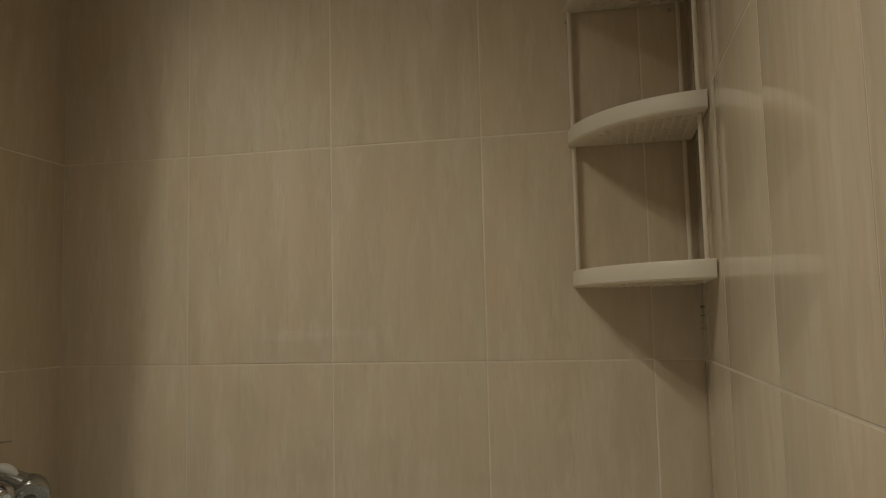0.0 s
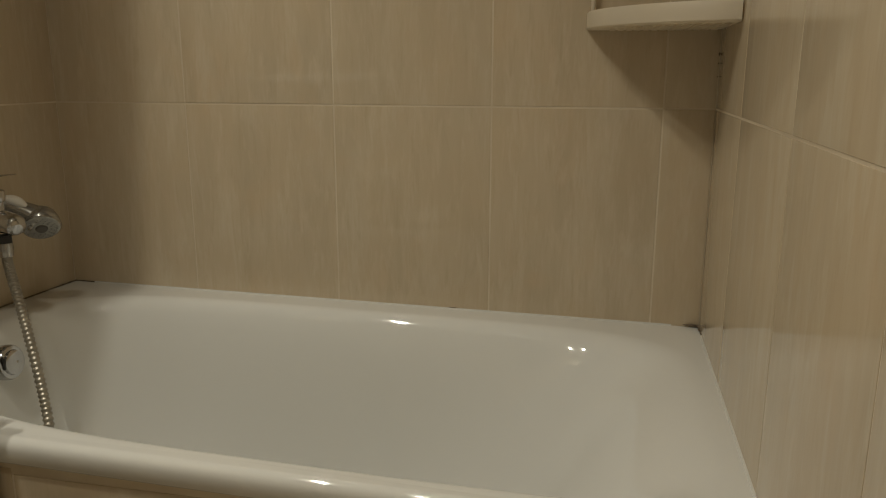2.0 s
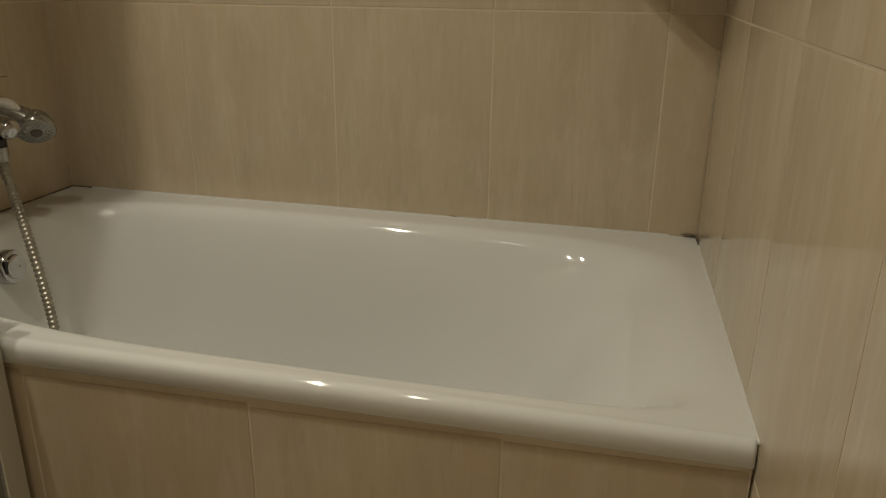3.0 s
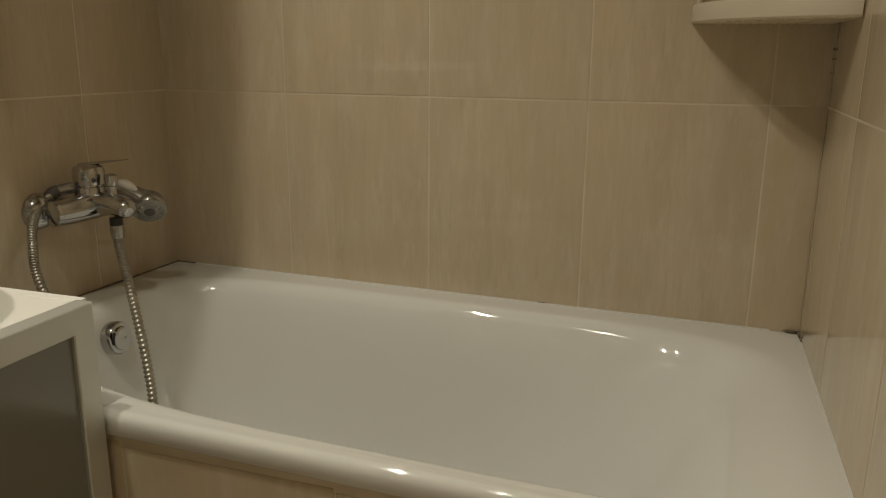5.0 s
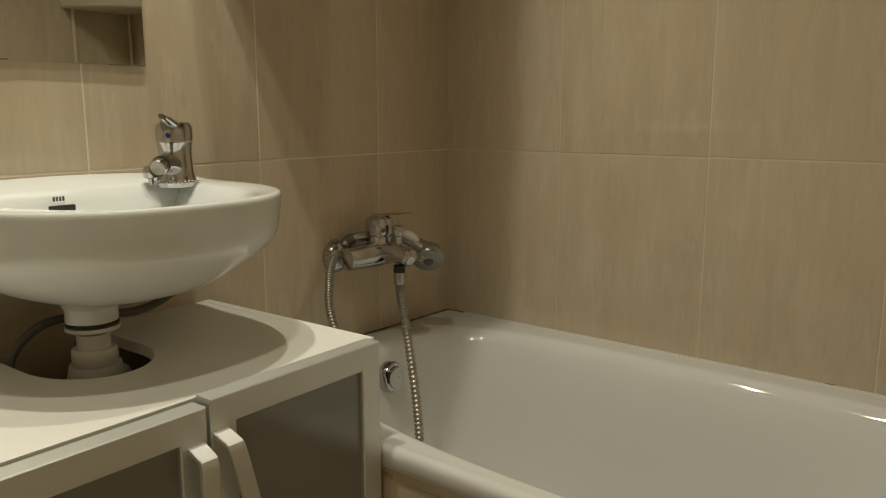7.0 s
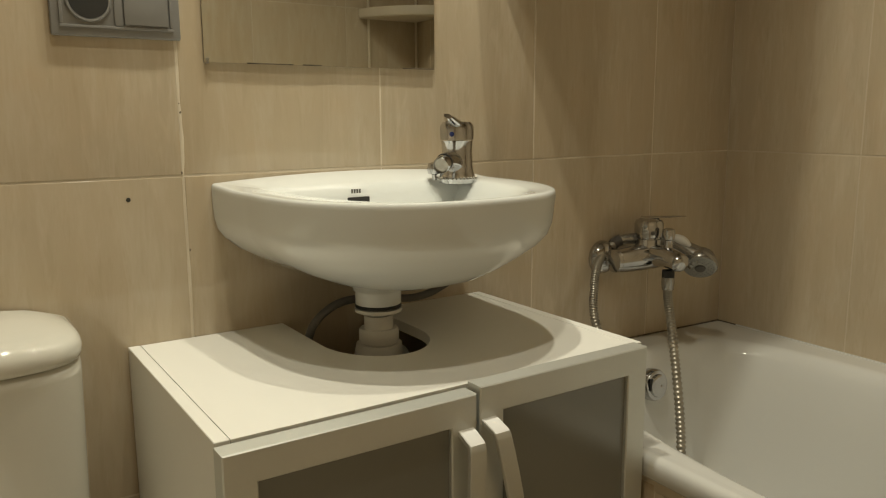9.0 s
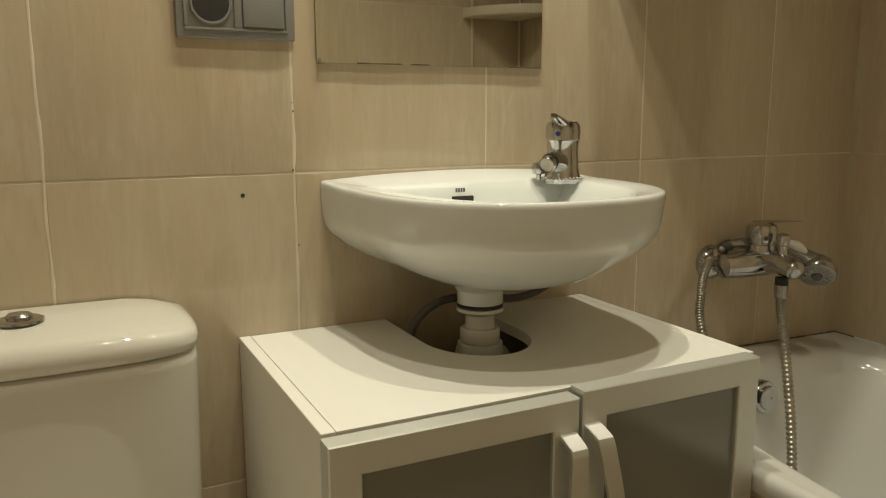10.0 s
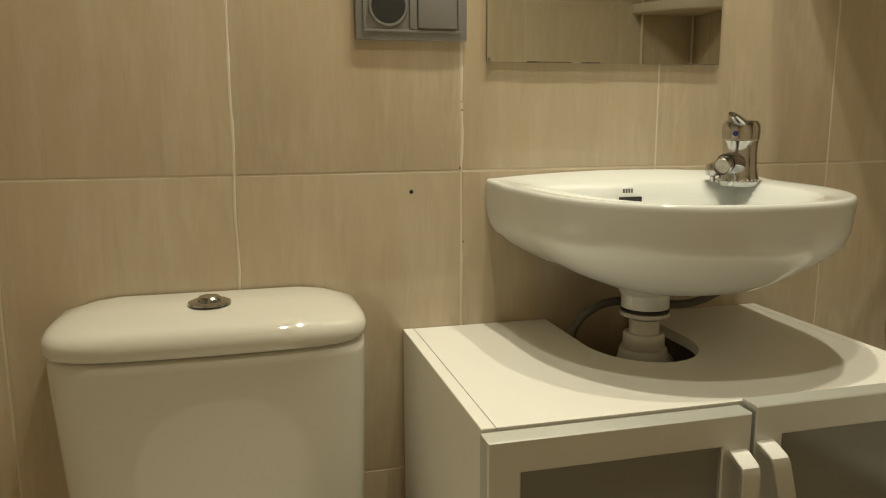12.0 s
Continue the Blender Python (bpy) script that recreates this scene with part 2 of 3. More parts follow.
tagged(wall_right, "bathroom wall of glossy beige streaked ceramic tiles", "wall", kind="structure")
wall_front = part("wall_front", box(-0.12, W + 0.12, -DEEP - 0.12, -DEEP, -0.1, HIGH), PLASTER, smooth=False)
tagged(wall_front, "plain beige plastered wall closing the bathroom", "wall", kind="structure")
floor = part("floor", box(-0.12, W + 0.12, -DEEP - 0.12, 0.12, -0.14, 0.0), FLOOR, smooth=False)
tagged(floor, "beige ceramic bathroom floor", "floor", kind="structure")
ceiling = part("ceiling", box(-0.12, W + 0.12, -DEEP - 0.12, 0.12, HIGH, HIGH + 0.1), CEILING, smooth=False)
tagged(ceiling, "white painted bathroom ceiling", "ceiling", kind="structure")

# ---- lamps: two bulbs under a housing over the mirror, one on the ceiling ----
def bulb(at, parent):
    x, y, z = at
    part("bulb", lathe([(0.0, 0.030), (0.012, 0.025), (0.016, 0.045), (0.016, 0.062)], 16, (x, y, z)), GLOW, parent)


mirror_light = thing("mirror_light", "white mirror light with two bulbs, and an unseen panel added to shade the walls", "lamp")
part("housing", box(0.001, 0.31, -1.225, -0.705, 2.325, 2.36, 0.003), MELAMINE, mirror_light)
# unseen panel, added only to throw the slanted shadow on left and back walls
shade_edge = [(0.001, 1.35), (0.2225, 1.35), (0.2885, 2.36), (0.001, 2.36)]
part("side_panel", loft([[Vector((x, y, z)) for x, z in shade_edge] for y in (-0.704, -0.690)]), MELAMINE, mirror_light, smooth=False)
for place, watts in LAMPS[:2]:
    bulb(place, mirror_light)
ceiling_lamp = thing("ceiling_lamp", "small ceiling spotlight with a bare bulb", "lamp")
part("stem", lathe([(0.0, 2.302), (0.02, 2.302), (0.02, 2.38), (0.05, 2.385), (0.05, 2.399), (0.0, 2.3995)], 24, (0.65, -1.24, 0)), ALUMINIUM, ceiling_lamp)
bulb(LAMPS[2][0], ceiling_lamp)


# ---- bathtub ----
def rise(x, y):
    return 0.014 * (1 - x / W) + 0.014 * (-y / 0.702) * max(0.0, 1 - x / 0.9)


def tilt(bm):
    """The tub stands a little higher at its tap end."""
    for v in bm.verts:
        v.co.z += rise(v.co.x, v.co.y)
    return bm


def hollow(x0, x1, y0, y1, z, n=25, soften=1.0):
    """Oval ring with nearly straight sides, with as many points as round_rect gives."""
    pts = []
    for q in range(4):
        for i in range(n):
            a = math.pi / 2 * (q + (i + 0.5) / n)
            c, s = math.cos(a), math.sin(a)
            power = max(2.05, (4.8 if s > 0 else 11.0 if c > 0 else 2.6) * (1 if s <= 0 < c else soften))
            k = (abs(c) ** power + abs(s) ** power) ** (-1 / power)
            pts.append(Vector(((x0 + x1) / 2 + (x1 - x0) / 2 * k * c, (y0 + y1) / 2 + (y1 - y0) / 2 * k * s, z)))
    return pts


def make_bathtub():
    tub = thing("bathtub", "white enamelled built-in bathtub, empty, with glossy rounded rim", "bathtub", at=(0, 0, 0))
    X0, X1, Y0, Y1 = 0.001, W - 0.001, -0.702, -0.001
    rings = [round_rect(X0 + 0.02, X1 - 0.0, Y0 + 0.022, Y1, 0.004, 0.4672),
             round_rect(X0, X1, Y0 + 0.002, Y1, 0.004, 0.4672),
             round_rect(X0, X1, Y0, Y1, 0.005, 0.4695),
             round_rect(X0, X1, Y0, Y1, 0.006, 0.4870),
             round_rect(X0 + 0.0005, X1, Y0 + 0.0014, Y1, 0.006, 0.4925),
             round_rect(X0 + 0.001, X1, Y0 + 0.0050, Y1, 0.007, 0.4972),
             round_rect(X0 + 0.002, X1, Y0 + 0.0110, Y1, 0.008, 0.4998),
             round_rect(X0 + 0.006, X1 - 0.004, Y0 + 0.0150, Y1 - 0.004, 0.009, 0.500),
             hollow(X0 + 0.055, X1 - 0.014, Y0 + 0.0300, Y1 - 0.047, 0.500)]
    # left, right, front and back inset of the hollow, and its height
    for l, r, f, k, z in ((0.060, 0.020, 0.035, 0.052, 0.5000), (0.068, 0.033, 0.041, 0.060, 0.4992), (0.076, 0.048, 0.047, 0.068, 0.4960),
                          (0.083, 0.067, 0.053, 0.076, 0.4895), (0.089, 0.092, 0.059, 0.083, 0.4780), (0.096, 0.130, 0.067, 0.092, 0.4500),
                          (0.106, 0.190, 0.076, 0.104, 0.3800), (0.118, 0.250, 0.085, 0.117, 0.2900), (0.132, 0.305, 0.096, 0.132, 0.2100),
                          (0.155, 0.365, 0.116, 0.152, 0.1500), (0.195, 0.430, 0.150, 0.184, 0.1180), (0.260, 0.510, 0.200, 0.230, 0.1060)):
        rings.append(hollow(X0 + l, X1 - r, Y0 + f, Y1 - k, z, soften=1 - 1.5 * (0.5 - z)))
    part("shell", tilt(loft(rings, False, True)), ENAMEL, tub, angle=60)
    ov = part("overflow", lathe([(0.0, 0.012), (0.014, 0.0130), (0.0215, 0.011), (0.0230, 0.006), (0.0290, 0.005), (0.0320, 0.0), (0.0320, -0.015)],
                                36, (0.113, -0.338, 0.458), (1, 0, 0.12)), CHROME, tub, "round chrome overflow cover")
    part("slot", box(0.1190, 0.1225, -0.362, -0.355, 0.452, 0.476, 0.001), BLACK, ov)
    part("screw", lathe([(0.0, 0.0014), (0.003, 0.001), (0.0035, 0)], 12, (0.1243, -0.333, 0.459), (1, 0, 0.12)), STEEL, ov)
    part("drain", lathe([(0.0, 0.004), (0.028, 0.004), (0.033, 0.0), (0.033, -0.004)], 28, (0.27, -0.35, 0.1175)), CHROME, tub)
    return tub


make_bathtub()

# dark silicone and grime where tub and walls meet
seal = tagged(part("tub_sealant", tilt(merge(box(-0.001, 0.0030, -0.69, -0.002, 0.4985, 0.5018),
                                      box(0.0, 0.05, -0.0030, 0.001, 0.4985, 0.5018))), GRIME),
              "dark mouldy silicone joint along the bathtub", "trim", kind="structure")
pale_seal = tagged(part("pale_sealant", tilt(merge(box(0.05, W - 0.05, -0.0035, 0.001, 0.499, 0.5022),
                                              box(W - 0.003, W + 0.001, -0.70, -0.05, 0.499, 0.5015))), ENAMEL),
                   "pale silicone joint along the bathtub", "trim", kind="structure")


def stain(name, place, size, label):
    """A small irregular patch of dirt lying on a surface."""
    bm = bmesh.new()
    bmesh.ops.create_icosphere(bm, subdivisions=2, radius=1)
    for v in bm.verts:
        v.co *= 0.75 + 0.5 * noise.noise(v.co * 1.7 + Vector(place) * 9)
        v.co = Vector(place) + Vector((v.co.x * size[0], v.co.y * size[1], v.co.z * size[2]))
    return tagged(part(name, bm, GRIME), label, "stain", kind="structure")


stain("mould_spot", (W - 0.012, -0.004, 0.504), (0.018, 0.004, 0.004), "black mould in the tub corner")
stain("mould_spot", (W - 0.001, -0.012, 0.503), (0.003, 0.03, 0.005), "black mould in the tub corner")
for z, h in ((1.000, 0.0038), (0.984, 0.0018), (0.961, 0.0014)):
    stain("mould_spot", (W - 0.0012, -0.0012, z), (0.0016, 0.0016, h), "brown mould specks in the tiled corner")
tagged(part("drill_hole", lathe([(0.0, 0.0006), (0.0022, 0.0007), (0.0030, 0.0004), (0.0033, -0.002)], 20, (0.0, -1.273, 0.876), (1, 0, 0)), BLACK), "small dark drilled hole in a wall tile", "hole", kind="structure")
for y, z, s in ((-1.1975, 0.992, 0.004), (-1.1985, 1.004, 0.0025), (-1.20, 0.909, 0.004), (-1.195, 0.80, 0.003)):
    stain("chip", (0.0, y, z), (0.0008, s * 0.55, s * 0.7), "brown chip beside a tile joint")
for x in (0.60, 0.72, 0.86):
    stain("chip", (x, -0.001, 0.507), (0.012, 0.002, 0.0015), "dirty crack in the sealant")


# ---- tub mixer tap with hand shower ----
def make_tub_tap():
    t = thing("bath_mixer_tap", "chrome wall-mounted bath mixer with lever, spout and hand-shower cradle", "tap")
    zc, xc, yc = 0.704, 0.052, -0.310
    for y in (yc - 0.075, yc + 0.075):
        part("flange", lathe([(0.034, 0.0), (0.034, 0.003), (0.032, 0.010), (0.026, 0.019), (0.017, 0.024), (0.0, 0.025)], 36, (0.0005, y, zc), (1, 0, 0)), CHROME, t)
        part("union", lathe([(0.0, 0.018), (0.0155, 0.018), (0.0155, 0.036), (0.0, 0.038)], 8, (0.0, y, zc), (1, 0, 0)), CHROME, t)
    body = sweep(smooth_line([(xc - 0.004, yc - 0.092, zc), (xc - 0.003, yc - 0.085, zc), (xc, yc - 0.058, zc), (xc + 0.008, yc, zc + 0.003), (xc, yc + 0.058, zc), (xc - 0.003, yc + 0.085, zc), (xc - 0.004, yc + 0.092, zc)], 5),
                 lambda i: 0.014 + 0.0080 * min(1, i / 3, (30 - i) / 3) + 0.0045 * math.exp(-((i - 15) / 6) ** 2), 24)
    part("body", body, CHROME, t, angle=50)
    for y in (yc - 0.083, yc + 0.083):
        part("end_ring", lathe([(0.0, -0.003), (0.0215, -0.003), (0.0228, -0.0015), (0.0228, 0.0015), (0.0215, 0.003), (0.0, 0.003)], 28, (xc - 0.003, y, zc), (0, 1, 0)), CHROME, t)
    spout = sweep(smooth_line([(0.048, yc, zc + 0.004), (0.075, yc, zc + 0.007), (0.105, yc, zc + 0.007), (0.130, yc, zc + 0.002), (0.146, yc, zc - 0.005)], 6),
                  lambda i: 0.0235 - 0.0055 * (i / 24) - 0.0075 * max(0, (i - 20) / 4) ** 2, 24, 1.15)
    part("spout", spout, CHROME, t, angle=50)
    tower = part("cartridge", lathe([(0.030, -0.006), (0.0275, 0.004), (0.0265, 0.024), (0.0240, 0.0250), (0.0240, 0.0270), (0.0275, 0.0285), (0.0285, 0.040), (0.0285, 0.054), (0.026, 0.0605), (0.018, 0.0645), (0.0, 0.066)],
                                    36, (xc + 0.004, yc, zc + 0.014)), CHROME, t, angle=40)
    part("lever", sweep(smooth_line([(xc - 0.010, yc - 0.008, zc + 0.078), (xc + 0.012, yc + 0.008, zc + 0.0805), (xc + 0.032, yc + 0.034, zc + 0.082), (xc + 0.046, yc + 0.058, zc + 0.0825)], 5),
                        lambda i: 0.0036 - 0.0027 * i / 15, 14, 3.2), CHROME, t, "flat chrome lever")
    part("dot", lathe([(0.0, 0.0012), (0.0040, 0.001), (0.0045, 0.0)], 14, (xc + 0.028, yc - 0.015, zc + 0.052), (0.85, -0.5, 0)), GREY, tower)
    part("diverter", lathe([(0.009, 0.0), (0.008, 0.012), (0.0085, 0.015), (0.0115, 0.017), (0.0125, 0.026), (0.0115, 0.035), (0.006, 0.038), (0.0, 0.0385)],
                           24, (0.106, yc, zc + 0.026)), CHROME, t)
    nut = part("hose_nut", lathe([(0.0, 0.004), (0.0115, 0.003), (0.0120, -0.003), (0.0120, -0.011), (0.0, -0.012)], 20, (0.109, yc, 0.683)), BLACK, t)
    part("collar", lathe([(0.0, -0.011), (0.0125, -0.011), (0.0128, -0.021), (0.0112, -0.036), (0.0, -0.037)], 20, (0.109, yc, 0.683)), SATIN, nut)
    part("cradle", box(0.020, 0.052, yc + 0.014, yc + 0.046, zc + 0.012, zc + 0.030, 0.004), CHROME, t)
    return t


def make_hand_shower():
    t = thing("hand_shower", "chrome hand shower resting in the cradle of the bath tap", "hand shower")
    line = smooth_line([(0.008, -0.352, 0.733), (0.020, -0.330, 0.738), (0.045, -0.292, 0.738), (0.076, -0.262, 0.729), (0.100, -0.243, 0.713), (0.116, -0.232, 0.698)], 6)
    part("grip", sweep(line, lambda i: 0.0090 + 0.0040 * min(1, i / 14) + 0.0125 * max(0.0, min(1, (i - 13) / 15)) ** 1.4, 22), SATIN, t)
    part("inlet", sweep(smooth_line([(0.010, -0.362, 0.727), (0.010, -0.352, 0.733), (0.014, -0.344, 0.736)], 3), lambda i: 0.0112, 16), GREY, t)
    n = Vector((0.50, -0.58, -0.64)).normalized()
    c = Vector((0.123, -0.233, 0.689))
    part("head", lathe([(0.0, -0.036), (0.018, -0.034), (0.0275, -0.024), (0.0335, -0.008), (0.0345, 0.002), (0.0320, 0.006), (0.0, 0.0065)], 36, c, n), SATIN, t, angle=50)
    plate = part("spray_plate", lathe([(0.0, 0.0085), (0.0275, 0.008), (0.0312, 0.006)], 36, c, n), SPRAY, t, "grey spray plate with nozzles")
    part("hub", lathe([(0.0, 0.0115), (0.0090, 0.011), (0.0110, 0.008)], 20, c, n), GREY, plate)
    turn = Vector((0, 0, 1)).rotation_difference(n).to_matrix()
    dots = []
    for r, count in ((0.0160, 12), (0.0210, 16), (0.0258, 20)):
        for i in range(count):
            a = 2 * math.pi * i / count
            dots.append(lathe([(0.0, 0.0102), (0.0011, 0.0098), (0.0014, 0.008)], 6, c + turn @ Vector((r * math.cos(a), r * math.sin(a), 0)), n))
    part("nozzles", merge(*dots), SILVER, plate)
    button = sweep(smooth_line([(0.080, -0.268, 0.7440), (0.095, -0.256, 0.7375), (0.109, -0.248, 0.7265)], 5), lambda i: 0.0040 + 0.0055 * math.sin(math.pi * min(1, (i + 1) / 11)), 14, 1.4)
    part("button", button, PLASTIC, t, "white plastic button")
    return t


def make_shower_hose():
    t = thing("shower_hose", "ribbed metal shower hose hanging from the bath tap into the tub", "hose")
    pts = smooth_line([(0.010, -0.360, 0.728), (0.016, -0.392, 0.715), (0.024, -0.419, 0.690), (0.030, -0.431, 0.650), (0.036, -0.435, 0.600), (0.070, -0.438, 0.53),
                       (0.125, -0.445, 0.45), (0.175, -0.47, 0.30), (0.215, -0.49, 0.18), (0.245, -0.487, 0.135), (0.27, -0.475, 0.15), (0.262, -0.45, 0.24),
                       (0.240, -0.410, 0.36), (0.212, -0.384, 0.44), (0.176, -0.358, 0.52), (0.142, -0.334, 0.585), (0.117, -0.317, 0.63), (0.109, -0.310, 0.652)], 40)
    part("coil", sweep(pts, lambda i: 0.0092 if i % 4 < 2 else 0.0074, 10), HOSE, t, angle=80)
    return t


make_tub_tap()
make_hand_shower()
make_shower_hose()


# ---- corner shelf ----
def make_corner_shelf():
    t = thing("corner_shelf", "white plastic three-tier quarter-round corner shelf on thin rods", "shelf")
    cx, cy, r0, n = W - 0.003, -0.003, 0.228, 22

    def outline(r, z, lip=0.0):
        return [Vector((cx - lip, cy - lip, z))] + [Vector((cx - lip - (r - lip) * max(0.0, math.cos(a)) ** 1.18, cy - lip - (r - lip) * max(0.0, math.sin(a)) ** 1.18, z)) for a in (math.pi / 2 * i / n for i in range(n + 1))]

    for base in (1.041, 1.311, 1.577):
        rings = [outline(r0 - 0.003, base), outline(r0, base + 0.003), outline(r0, base + 0.028), outline(r0 - 0.002, base + 0.031),
                 outline(r0 - 0.006, base + 0.031, 0.004), outline(r0 - 0.008, base + 0.012, 0.005)]
        tier = part("tier", loft(rings), SHELF, t)
        ribs = []
        for i in range(15):
            for j in range(15):
                x, y = cx - 0.012 - 0.0142 * i, cy - 0.012 - 0.0142 * j
                if math.hypot(x - cx, y - cy) < r0 - 0.034:
                    ribs.append(box(x - 0.0048, x + 0.0048, y - 0.0048, y + 0.0048, base - 0.0016, base + 0.001))
        part("grid", merge(*ribs), SHELF, tier, smooth=False)
    for x, y in ((cx - 0.217, cy - 0.008), (cx - 0.014, cy - 0.010), (cx - 0.009, cy - 0.196)):
        part("rod", lathe([(0.0042, 1.05), (0.0042, 1.60)], 12, (x, y, 0)), SHELF, t)
    for x, z in ((cx - 0.222, 1.562), (cx - 0.028, 1.566)):
        part("screw", lathe([(0.0, 0.004), (0.003, 0.003), (0.004, 0.0)], 12, (x, -0.0005, z), (0, -1, 0)), STEEL, t)
    return t


make_corner_shelf()


# ---- uneven pale grout smeared over two upright joints ----
def grout_smear(y, z0, z1, width, seed):
    bm, n = bmesh.new(), 90
    rows = []
    for i in range(n + 1):
        z = z0 + (z1 - z0) * i / n
        w = width * (0.55 + 0.45 * noise.noise(Vector((seed, z * 14, 0))) + 0.25 * noise.noise(Vector((seed, z * 60, 3))))
        m = y + 0.0022 * noise.noise(Vector((seed + 5, z * 11, 1)))
        w = max(0.0012, w)
        rows.append([bm.verts.new(p) for p in ((-0.0003, m - w, z), (0.0003, m - w * 0.7, z), (0.0004, m, z), (0.0003, m + w * 0.7, z), (-0.0003, m + w, z))])
    for a, b in zip(rows, rows[1:]):
        for i in range(4):
            bm.faces.new((a[i], a[i + 1], b[i + 1], b[i]))
    tagged(part("grout_smear", bm, GROUT), "pale grout smeared unevenly over a tile joint", "trim", kind="structure")


grout_smear(-1.1985, 0.46, 1.34, 0.0042, 2.0)
grout_smear(-1.519, 0.46, 1.34, 0.0046, 7.0)
grout_smear(-0.564, 0.70, 1.34, 0.0028, 11.0)


# ---- vanity cabinet ----
CY0, CY1, CTOP = -1.288, -0.688, 0.673


def bar_frame(x0, x1, y0, y1, z0, z1, w):
    """One flat frame of four mitred bars, with slightly broken outer edges."""
    e = 0.0015
    rings = [[Vector((x, y, z)) for y, z in ((y0 + i, z0 + i), (y1 - i, z0 + i), (y1 - i, z1 - i), (y0 + i, z1 - i))]
             for x, i in ((x0, 0), (x1 - e, 0), (x1, e), (x1, w - e), (x1 - e, w), (x0, w), (x0, 0))]
    bm = loft(rings, False, False)
    bmesh.ops.remove_doubles(bm, verts=bm.verts, dist=1e-6)
    return bm


def make_cabinet():
    t = thing("vanity_cabinet", "white melamine under-basin cabinet with aluminium-framed frosted glass doors", "cabinet")
    part("side_panel", box(0.001, 0.384, CY0, CY0 + 0.016, 0.0, CTOP, 0.0008, 1), MELAMINE, t, smooth=False)
    part("side_panel", box(0.001, 0.384, CY1 - 0.016, CY1, 0.0, CTOP, 0.0008, 1), MELAMINE, t, smooth=False)
    part("bottom_panel", box(0.001, 0.384, CY0 + 0.0165, CY1 - 0.0165, 0.06, 0.076), MELAMINE, t, smooth=False)
    part("plinth", box(0.33, 0.345, CY0 + 0.0165, CY1 - 0.0165, 0.0, 0.0595), MELAMINE, t, smooth=False)
    # top with a round-ended cut-out open to the wall
    yc, half, reach = -0.985, 0.078, 0.243
    a, b = CY0 + 0.0168, CY1 - 0.0168
    hole = [(0.001, yc - half)] + [(reach - 0.10 + 0.10 * math.sin(u), yc - half * math.cos(u)) for u in (math.pi * i / 28 for i in range(29))] + [(0.001, yc + half)]
    bm = bmesh.new()
    mid = len(hole) // 2
    split = hole[mid]
    for loop in ([(0.001, a), (0.384, a), (0.384, split[1])] + hole[mid::-1], [(0.384, split[1]), (0.384, b), (0.001, b)] + hole[:mid - 1:-1]):
        for z in (CTOP - 0.0005, CTOP - 0.0165):
            bm.faces.new([bm.verts.new((x, y, z)) for x, y in loop])
    outer = [(0.001, yc - half), (0.001, a), (0.384, a), (0.384, b), (0.001, b), (0.001, yc + half)]
    for chain in (hole, outer):
        for p, q in zip(chain, chain[1:]):
            bm.faces.new([bm.verts.new(v) for v in ((*p, CTOP - 0.0005), (*q, CTOP - 0.0005), (*q, CTOP - 0.0165), (*p, CTOP - 0.0165))])
    bmesh.ops.remove_doubles(bm, verts=bm.verts, dist=1e-5)
    part("top_panel", bm, MELAMINE, t, smooth=False)
    # doors: the frame bars, the pane and a bowed handle; the one beside the tub hangs a little higher
    for y0, y1, top, hy in ((CY0 - 0.002, -0.9925, 0.6700, -1.0075), (-0.988, -0.708, 0.6770, -0.974)):
        x0, x1, w = 0.388, 0.413, 0.035
        door = part("door", bar_frame(x0, x1, y0, y1, 0.065, top, w), ALUMINIUM, t, "satin aluminium door frame", smooth=False)
        part("pane", box(x0 + 0.006, x1 - 0.006, y0 + w - 0.004, y1 - w + 0.004, 0.061 + w, top - w + 0.004), FROSTED, door, "frosted grey glass", smooth=False)
        ht = top - 0.046
        lean = 0.044 if hy > -0.99 else 0.003
        path = [(-0.002, 0.0040), (0.0040, 0.0020), (0.0175, -0.0045), (0.0200, -0.0065), (0.0212, -0.0100), (0.0214, -0.0150), (0.0208, -0.03), (0.0190, -0.06), (0.0160, -0.09), (0.0120, -0.115), (0.006, -0.138), (-0.002, -0.152)]
        rings = []
        for i, (out, dz) in enumerate(path):
            (ax, az), (bx, bz) = path[max(i - 1, 0)], path[min(i + 1, len(path) - 1)]
            tx, tz = Vector((bx - ax, bz - az)).normalized()
            y = hy + lean * (dz / -0.152)
            for_ring = []
            for n_off, w_off in ((0.0030, -0.0100), (0.0030, 0.0100), (0.002, 0.0110), (-0.0030, 0.0110), (-0.0030, -0.0110), (0.002, -0.0110)):
                for_ring.append(Vector((x1 + out - tz * n_off, y + w_off, ht + dz + tx * n_off)))
            rings.append(for_ring)
        grip = loft(rings)
        handle = part("handle", grip, ALUMINIUM, door, "bowed brushed metal handle, lamp highlight painted white on its top", angle=28)
        # upward faces get the painted highlight, the rest stays aluminium
        handle.data.materials.append(HANDLE_GLINT)
        for f in handle.data.polygons:
            if f.normal.z > 0.6:
                f.material_index = 1
    return t


make_cabinet()


# ---- wash basin with its trap and tap ----
BY, BZ = -0.9405, 0.887


